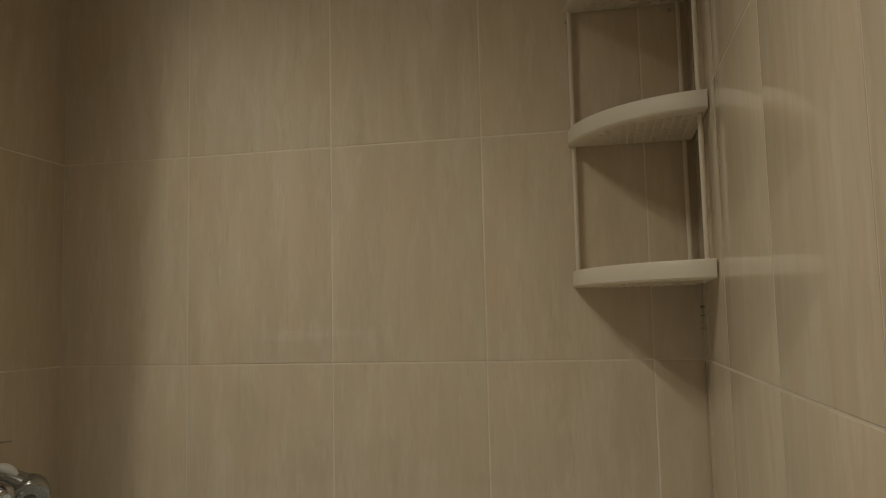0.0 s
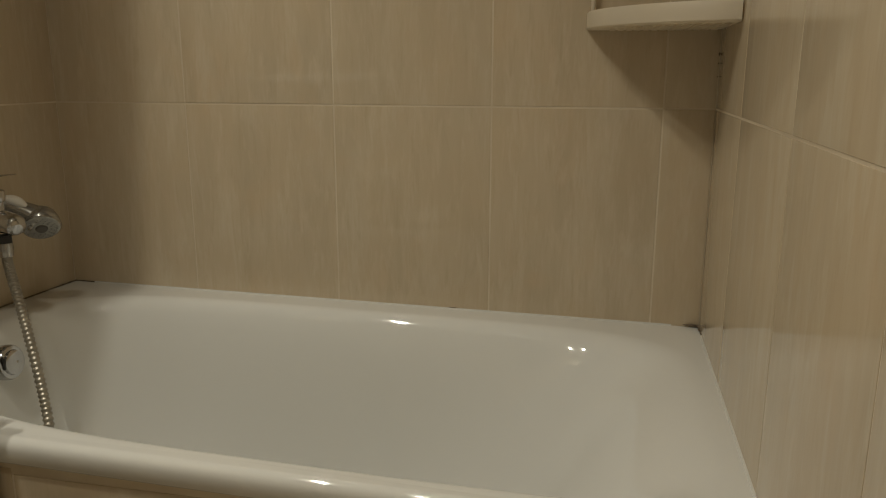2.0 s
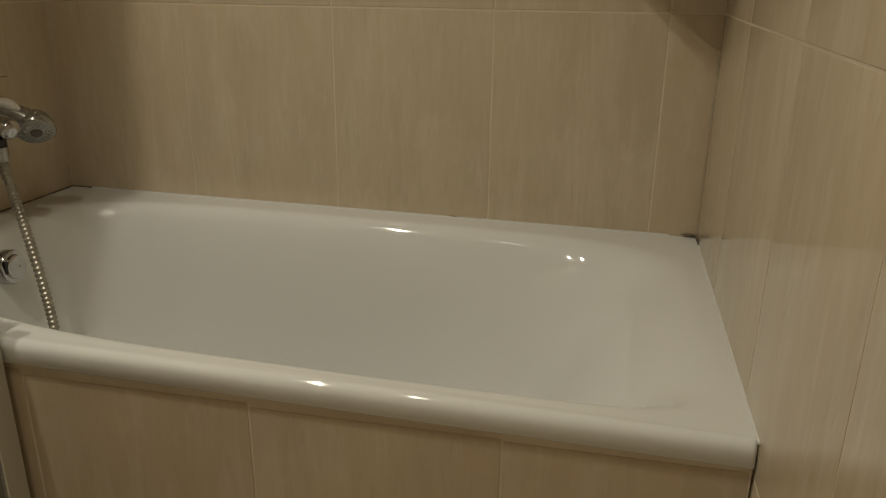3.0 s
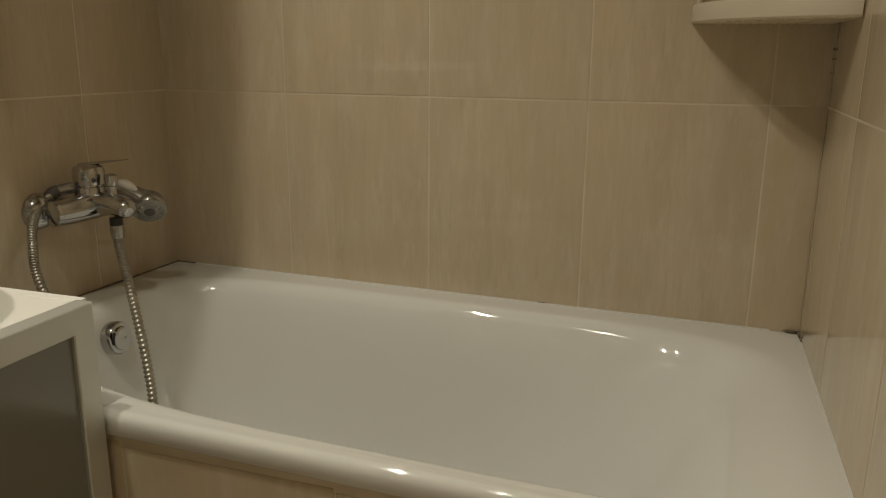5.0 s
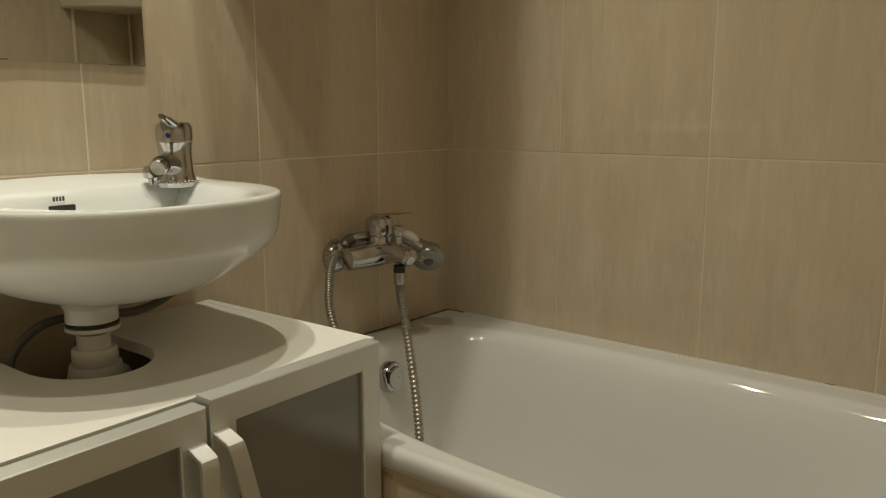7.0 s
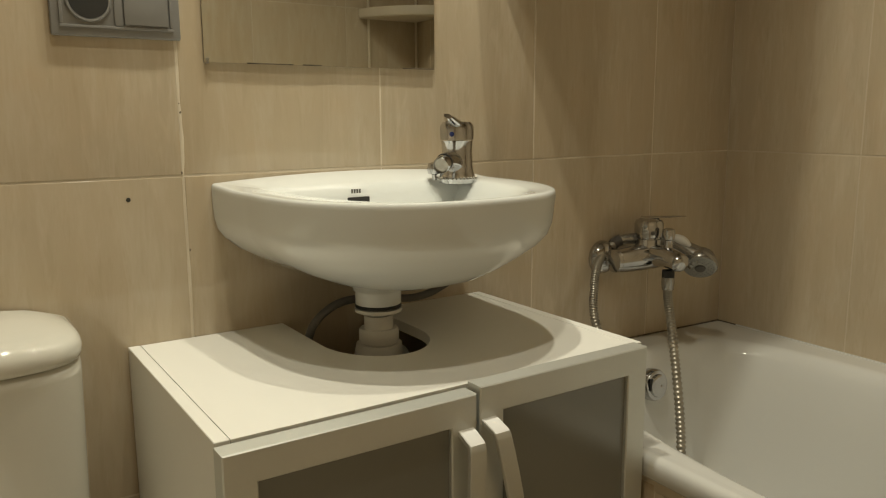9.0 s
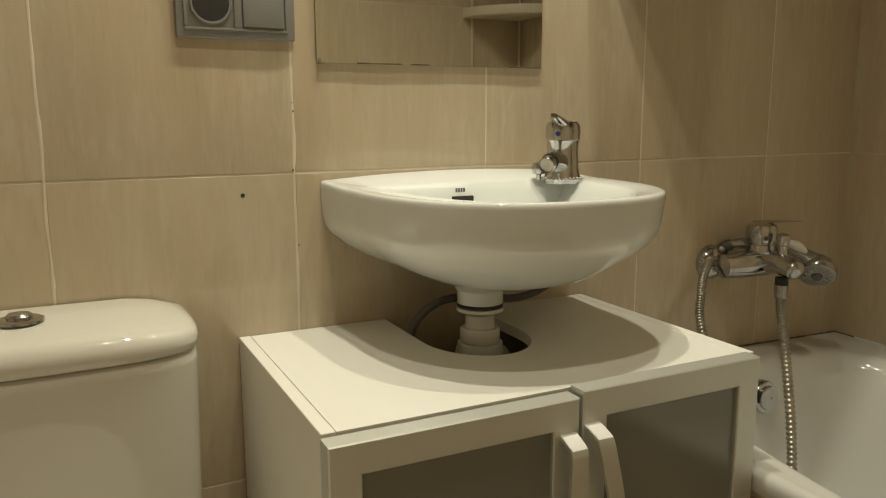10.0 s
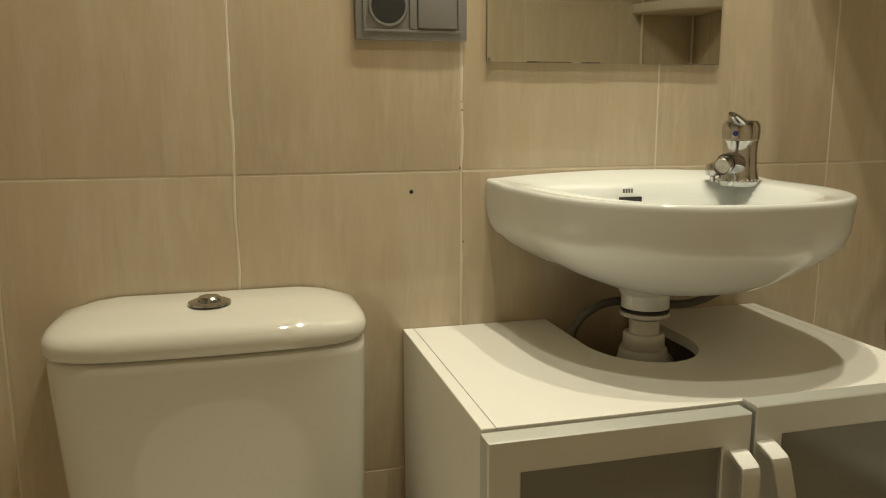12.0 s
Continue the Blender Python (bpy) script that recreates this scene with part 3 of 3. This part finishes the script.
def basin_ring(scale_x, scale_y, z, n=72, back=0.001, shift=0.0):
    """Ring with a bowed front, straight sides that spread towards the wall, and a flat back."""
    pts = []
    rear = max(back, 0.12 + shift - 0.12 * min(1.0, 1.25 * scale_x))
    for i in range(n):
        a = 2 * math.pi * i / n
        c, s = math.cos(a), math.sin(a)
        side = 1 if s >= 0 else -1
        if c >= 0:
            x, half = 0.12 + shift + 0.248 * scale_x * c ** (2 / 2.45), abs(s) ** (2 / 2.45)
        else:
            u = (math.pi / 2 - math.asin(min(1.0, abs(s)))) / (math.pi / 2)
            q = min(1.0, u / 0.5)
            x, half = (0.12 + shift) * (1 - q) + rear * q, (1 + 0.05 * q) * (1 if u < 0.5 else 1 - (u - 0.5) / 0.5)
        pts.append(Vector((x, BY + 0.2095 * scale_y * side * half, z)))
    return pts


def make_basin():
    t = thing("wash_basin", "white ceramic wall-hung wash basin with rounded front", "wash basin")
    rings = [basin_ring(0.26, 0.26, 0.7530, shift=0.030), basin_ring(0.40, 0.40, 0.7560, shift=0.022), basin_ring(0.56, 0.56, 0.7650, shift=0.012), basin_ring(0.69, 0.70, 0.7785, shift=0.004),
             basin_ring(0.80, 0.83, 0.7950), basin_ring(0.90, 0.927, 0.8130), basin_ring(0.952, 0.972, 0.8270), basin_ring(0.978, 0.990, 0.8420), basin_ring(0.99, 0.998, 0.862),
             basin_ring(1.0, 1.0, 0.8785), basin_ring(0.9985, 0.9985, 0.8830), basin_ring(0.9935, 0.9935, 0.8860), basin_ring(0.985, 0.985, BZ), basin_ring(0.965, 0.965, BZ + 0.0002),
             basin_ring(0.925, 0.78, BZ - 0.001, back=0.060), basin_ring(0.90, 0.74, BZ - 0.005, back=0.068), basin_ring(0.86, 0.70, BZ - 0.018, back=0.076), basin_ring(0.78, 0.62, BZ - 0.042, back=0.086),
             basin_ring(0.62, 0.52, BZ - 0.070, back=0.10), basin_ring(0.40, 0.32, BZ - 0.092, shift=0.02), basin_ring(0.16, 0.14, BZ - 0.100, shift=0.03)]
    # the ledge at the wall rises a little
    bm = loft(rings)
    for v in bm.verts:
        if v.co.z > 0.87:
            v.co.z += 0.014 * max(0.0, 1 - v.co.x / 0.075) ** 1.2 * (1 - 0.6 * ((v.co.y - BY) / 0.21) ** 2)
    part("bowl", bm, BASIN_WHITE, t, angle=70)
    slot = part("overflow_slot", box(0.088, 0.0925, -0.990, -0.955, 0.8605, 0.8690, 0.0015), BLACK, t, "dark overflow slot")
    for i in range(4):
        part("mark", box(0.0785, 0.0800, -0.9785 + 0.0042 * i, -0.9760 + 0.0042 * i, 0.8735, 0.8795), GREY, t)
    part("drain", lathe([(0.0, 0.004), (0.016, 0.004), (0.020, 0.0), (0.02, -0.002)], 24, (0.138, BY, BZ - 0.102)), CHROME, t)
    return t


def make_trap():
    t = thing("basin_trap", "white plastic drain trap under the wash basin", "trap")
    c = (0.132, -0.966, 0)
    part("collar", lathe([(0.0, 0.760), (0.050, 0.760), (0.044, 0.752), (0.038, 0.744), (0.036, 0.738), (0.0, 0.737)], 36, c), BASIN_WHITE, t)
    part("tailpiece", lathe([(0.0, 0.756), (0.0335, 0.757), (0.0335, 0.718), (0.0, 0.717)], 36, c), BASIN_WHITE, t)
    part("gasket", lathe([(0.0, 0.7172), (0.0337, 0.7165), (0.0337, 0.7130), (0.0, 0.7120)], 36, c), BLACK, t, "black rubber gasket")
    part("flange", lathe([(0.0, 0.7118), (0.0345, 0.7116), (0.0345, 0.7065), (0.025, 0.7025), (0.0, 0.7008)], 36, c), PLASTIC, t)
    part("neck", lathe([(0.0, 0.7006), (0.0215, 0.7005), (0.0212, 0.681), (0.0, 0.680)], 32, c), PLASTIC, t)
    nut = lathe([(0.0, 0.681), (0.0272, 0.681), (0.0292, 0.678), (0.0292, 0.662), (0.0272, 0.659), (0.0, 0.6585)], 32, c)
    part("coupling_nut", nut, PLASTIC, t)
    part("cup", lathe([(0.0, 0.6583), (0.033, 0.658), (0.0370, 0.640), (0.036, 0.60), (0.036, 0.53), (0.028, 0.51), (0.0, 0.508)], 32, c), PLASTIC, t)
    part("outlet", sweep(smooth_line([(0.132, -0.972, 0.625), (0.128, -0.945, 0.628), (0.11, -0.925, 0.622), (0.06, -0.915, 0.615), (0.002, -0.915, 0.61)], 5), lambda i: 0.021, 20), PLASTIC, t)
    return t


def make_supply_hose():
    t = thing("supply_hose", "grey braided water supply hose under the wash basin", "hose")
    pts = smooth_line([(0.06, -1.045, 0.50), (0.07, -1.058, 0.60), (0.08, -1.055, 0.662), (0.08, -1.041, 0.690), (0.08, -1.009, 0.710), (0.08, -0.970, 0.714), (0.078, -0.92, 0.707),
                       (0.078, -0.87, 0.702), (0.080, -0.829, 0.711), (0.082, -0.79, 0.735), (0.085, -0.775, 0.78), (0.09, -0.79, 0.83)], 14)
    part("braid", sweep(pts, lambda i: 0.0064 if i % 2 else 0.0060, 12), GREY, t, angle=80)
    return t


def make_basin_tap():
    t = thing("basin_mixer_tap", "chrome single-lever basin mixer tap with bead chain at its foot", "tap")
    x, y, z = 0.094, -0.800, 0.8855
    k = Vector((0.62, -0.78, 0))
    part("foot", lathe([(0.0, -0.004), (0.0275, -0.004), (0.0285, 0.003), (0.0285, 0.006), (0.0265, 0.012), (0.0, 0.013)], 32, (x, y, z)), CHROME, t)
    part("body", lathe([(0.0275, 0.006), (0.0250, 0.022), (0.0238, 0.045), (0.0245, 0.058), (0.0258, 0.0615), (0.0, 0.062)], 32, (x, y, z)), CHROME, t)
    part("cartridge", lathe([(0.0, 0.0625), (0.0262, 0.0630), (0.0268, 0.075), (0.0262, 0.084), (0.022, 0.090), (0.010, 0.0915), (0.0, 0.092)], 32, (x, y, z)), CHROME, t)
    c = Vector((x, y, z))
    part("spout", sweep(smooth_line([c + k * 0.004 + Vector((0, 0, 0.022)), c + k * 0.025 + Vector((0, 0, 0.030)), c + k * 0.05 + Vector((0, 0, 0.033)), c + k * 0.074 + Vector((0, 0, 0.030))], 5),
                        lambda i: 0.0170 - 0.006 * i / 15, 20), CHROME, t)
    n = (k + Vector((0, 0, -0.25))).normalized()
    part("aerator", lathe([(0.0, -0.009), (0.0122, -0.009), (0.0126, 0.006), (0.0115, 0.008), (0.0100, 0.004)], 24, c + k * 0.075 + Vector((0, 0, 0.029)), n), CHROME, t)
    part("aerator_screen", lathe([(0.0, 0.0042), (0.0100, 0.004)], 24, c + k * 0.075 + Vector((0, 0, 0.029)), n), STEEL, t)
    part("lever", sweep(smooth_line([c + k * -0.018 + Vector((0, 0, 0.079)), c + k * 0.004 + Vector((0, 0, 0.085)), c + k * 0.028 + Vector((0, 0, 0.093)), c + k * 0.046 + Vector((0, 0, 0.099))], 5),
                        lambda i: 0.0115 - 0.0080 * (i / 15) ** 1.3, 16, 1.0 + 0.9), CHROME, t)
    part("dot", lathe([(0.0, 0.0012), (0.0035, 0.001), (0.004, 0.0)], 14, c + k * 0.0265 + Vector((0, 0, 0.072)), k), BLUE, t)
    part("gasket", lathe([(0.0, -0.0125), (0.0132, -0.012), (0.0132, -0.0095), (0.0, -0.009)], 24, c + k * 0.075 + Vector((0, 0, 0.029)), n), BLACK, t, "black rubber ring")
    part("waste_knob", lathe([(0.004, 0.0), (0.004, 0.008), (0.0095, 0.010), (0.0115, 0.018), (0.009, 0.026), (0.0, 0.029)], 24, (x - 0.020, y - 0.030, z)), CHROME, t)
    bead = bmesh.new()
    bmesh.ops.create_icosphere(bead, subdivisions=1, radius=0.0021)
    me = finish(bead, "bead", STEEL)
    for i in range(30):
        a = 2 * math.pi * i / 30
        ob = new("bead", me)
        ob.parent, ob.location = t, (x + 0.0305 * math.cos(a), y + 0.0305 * math.sin(a), z + 0.0042)
    return t


make_basin()
make_trap()
make_supply_hose()
make_basin_tap()


# ---- mirror, socket ----
def make_mirror():
    t = thing("wall_mirror", "rectangular frameless wall mirror with worn dark lower edge", "mirror")
    y0, y1, z0, z1 = -1.161, -0.784, 1.060, 1.72
    part("backing", box(0.0004, 0.0020, y0, y1, z0, z1), GREY, t, smooth=False)
    part("glass", box(0.0022, 0.0062, y0, y1, z0, z1), MIRROR, t, smooth=False)
    for a, b in ((y0 + 0.06, y0 + 0.13), (y0 + 0.145, y0 + 0.175), (y1 - 0.06, y1 - 0.002)):
        part("worn_edge", box(0.0058, 0.0066, a, b, z0 - 0.0004, z0 + 0.0014), GRIME, t, "dark corroded silvering", smooth=False)
    part("clip", box(0.0005, 0.0085, y0 + 0.0015, y0 + 0.005, z0 - 0.0015, z0 + 0.006, 0.0006), STEEL, t)
    return t


def make_socket():
    t = thing("wall_socket", "silver-grey double wall plate with a power socket and a switch", "socket")
    y0, y1, z0, z1 = -1.350, -1.192, 1.087, 1.174
    part("plate", box(0.001, 0.0085, y0, y1, z0, z1, 0.003, 3), SILVER, t)
    part("inner_frame", merge(box(0.008, 0.0115, y0 + 0.010, y1 - 0.010, z0 + 0.010, z0 + 0.014, 0.001), box(0.008, 0.0115, y0 + 0.010, y1 - 0.010, z1 - 0.014, z1 - 0.010, 0.001),
                              box(0.008, 0.0115, y0 + 0.010, y0 + 0.014, z0 + 0.0145, z1 - 0.0145, 0.001), box(0.008, 0.0115, y1 - 0.014, y1 - 0.010, z0 + 0.0145, z1 - 0.0145, 0.001),
                              box(0.008, 0.0118, -1.275, -1.265, z0 + 0.0145, z1 - 0.0145, 0.001)), SILVER, t)
    part("switch_rocker", box(0.008, 0.0135, -1.2635, -1.2085, z0 + 0.016, z1 - 0.016, 0.0012), SILVER, t)
    c = (0.0085, -1.305, 1.132)
    sock = part("socket_insert", lathe([(0.0272, 0.0), (0.0272, 0.003), (0.0258, 0.0042), (0.0238, 0.0040), (0.0232, 0.0015), (0.0, 0.001)], 40, c, (1, 0, 0)), SILVER, t)
    part("well", lathe([(0.0, 0.002), (0.0226, 0.0022), (0.0234, 0.0040)], 36, c, (1, 0, 0)), BLACK, sock, "black socket recess")
    for dy in (-0.0095, 0.0095):
        part("contact", lathe([(0.0, 0.0036), (0.0025, 0.0034), (0.003, 0.002)], 12, (c[0], c[1] + dy, c[2]), (1, 0, 0)), STEEL, sock)
    return t


make_mirror()
make_socket()


# ---- toilet ----
def bowed(y0, y1, depth, bulge, r, z, x0=0.004, n=8):
    """Ring with a bowed front and round front corners."""
    pts = [Vector((x0, y0 + 0.012, z))]
    mid, half = (y0 + y1) / 2, (y1 - y0) / 2
    for i in range(33):
        a = math.pi * i / 32
        y = -math.cos(a)
        s = math.sin(a)
        yy = math.copysign(abs(y) ** 0.36, y)
        xx = abs(s) ** 0.36
        pts.append(Vector((x0 + 0.02 + (depth - 0.02) * xx + bulge * (1 - yy * yy), mid + half * yy, z)))
    pts.append(Vector((x0, y1 - 0.012, z)))
    return pts


def make_toilet():
    t = thing("toilet", "white ceramic close-coupled toilet with rounded cistern lid", "toilet")
    y0, y1 = -1.753, -1.357
    rings = []
    for u, dy, dd in ((0.0, 0.030, 0.030), (0.02, 0.024, 0.020), (0.15, 0.020, 0.014), (0.5, 0.013, 0.007), (0.88, 0.006, 0.001), (0.95, 0.005, 0.0), (0.985, 0.007, -0.001), (1.0, 0.012, 0.006)):
        rings.append(bowed(y0 + dy * 0.8 + 0.004 * (1 - u), y1 - dy * 0.35, 0.150 - dd, 0.010, 0.03, 0.385 + 0.317 * u))
    part("cistern", loft(rings), CERAMIC, t, angle=70)
    lid = []
    for z, dy, dd in ((0.7035, 0.010, 0.008), (0.7045, 0.003, 0.0), (0.711, 0.0, -0.002), (0.719, 0.0, -0.003), (0.7250, 0.0015, -0.001), (0.7300, 0.005, 0.004),
                      (0.7335, 0.009, 0.011), (0.7365, 0.015, 0.024), (0.7395, 0.024, 0.045), (0.7425, 0.040, 0.075), (0.7445, 0.070, 0.100)):
        lid.append(bowed(y0 + dy, y1 - dy, 0.152 - dd, 0.010 * (1 - dd * 4), 0.03, z))
    top = loft(lid)
    for v in top.verts:
        if v.co.z > 0.722:
            v.co.z += 0.005 * max(0.0, 1 - ((v.co.y - (y0 + y1) / 2) / 0.17) ** 2) * min(1.0, (v.co.z - 0.722) / 0.008)
    part("lid", top, CERAMIC, t, angle=70)
    c = (0.079, -1.556, 0.7496)
    button = part("flush_button", lathe([(0.0, 0.003), (0.0235, 0.0028), (0.0265, 0.0015), (0.027, -0.001)], 36, c), CHROME, t, "round chrome flush button")
    part("knob", lathe([(0.0145, 0.002), (0.0150, 0.006), (0.0125, 0.0085), (0.0, 0.0075)], 28, c), CHROME, button)
    part("pan", loft([[Vector((0.32 + sx * math.cos(a) + sh, -1.553 + sy * math.sin(a), z)) for a in (2 * math.pi * i / 40 for i in range(40))]
                      for sx, sy, sh, z in ((0.20, 0.10, -0.06, 0.0), (0.20, 0.10, -0.06, 0.03), (0.19, 0.085, -0.07, 0.15), (0.23, 0.13, -0.02, 0.28), (0.30, 0.175, 0.0, 0.37), (0.31, 0.18, 0.0, 0.384))]), CERAMIC, t)
    part("seat_lid", loft([[Vector((0.42 + 0.215 * k * math.cos(a), -1.553 + 0.185 * k * math.sin(a), z)) for a in (2 * math.pi * i / 40 for i in range(40))]
                           for k, z in ((0.97, 0.386), (1.0, 0.392), (1.0, 0.415), (0.97, 0.424), (0.8, 0.43))]), PLASTIC, t)
    return t


make_toilet()


# ---- wall tiles, one by one ----
def tile_mesh(w, h, cache={}):
    """A tile in the x-z plane, facing -y, with softened edges."""
    key = (round(w, 4), round(h, 4))
    if key not in cache:
        e, d, bm = 0.0012, 0.008, bmesh.new()
        rings = [[Vector((sx * (w / 2 - i), y, sz * (h / 2 - i))) for sx, sz in ((-1, -1), (1, -1), (1, 1), (-1, 1))] for i, y in ((0, d), (0, 0.0004), (e * 0.3, 0.0001), (e, 0.0))]
        bm.free()
        cache[key] = finish(loft(rings, False, True), "tile", TILE, True, 8)
    return cache[key]


def tile_wall(wall, joints, rows, place, turn):
    """Lays tiles between joint lines; place(u, z) gives the centre on the wall."""
    for u0, u1 in zip(joints, joints[1:]):
        for z0, z1 in zip(rows, rows[1:]):
            g = 0.0016
            ob = new("tile", tile_mesh(u1 - u0 - 2 * g, z1 - z0 - 2 * g))
            ob.parent = wall
            slip = random.uniform(-0.00012, 0.00012)
            ob.matrix_basis = place((u0 + u1) / 2, (z0 + z1) / 2) @ pose(0, slip, 0, random.uniform(-0.05, 0.05), 0, turn + random.uniform(-0.05, 0.05))


tile_wall(wall_back, [-0.001, 0.299, 0.618, 0.930, 1.241, W + 0.001], ROWS_Z, lambda u, z: pose(u, 0, z), 0)
tile_wall(wall_left, [-0.001, 0.246, 0.564, 0.883, 1.198, 1.519, 1.818, 2.136, DEEP], ROWS_Z, lambda u, z: pose(0, -u, z), 90)
tile_wall(wall_right, [-0.001, 0.278, 0.605, 0.923, 1.241, 1.559, 1.877, 2.195, DEEP], ROWS_Z, lambda u, z: pose(W, -u, z), -90)
slab = box(0.002, W - 0.002, -0.6952, -0.67, 0.0, 0.4655)
for v in slab.verts:
    v.co.z += rise(v.co.x, -0.7) if v.co.z > 0.3 else 0.0
apron = tagged(part("tub_apron", slab, GROUT, smooth=False), "tiled front panel of the bathtub", "panel", kind="structure")
for u0, u1 in ((0.003, 0.425), (0.425, 0.741), (0.741, 1.055), (1.055, W - 0.003)):
    tile_wall(apron, [u0, u1], [0.0, 0.4615 + rise(u1, -0.7)], lambda u, z: pose(u, -0.696, z), 0)
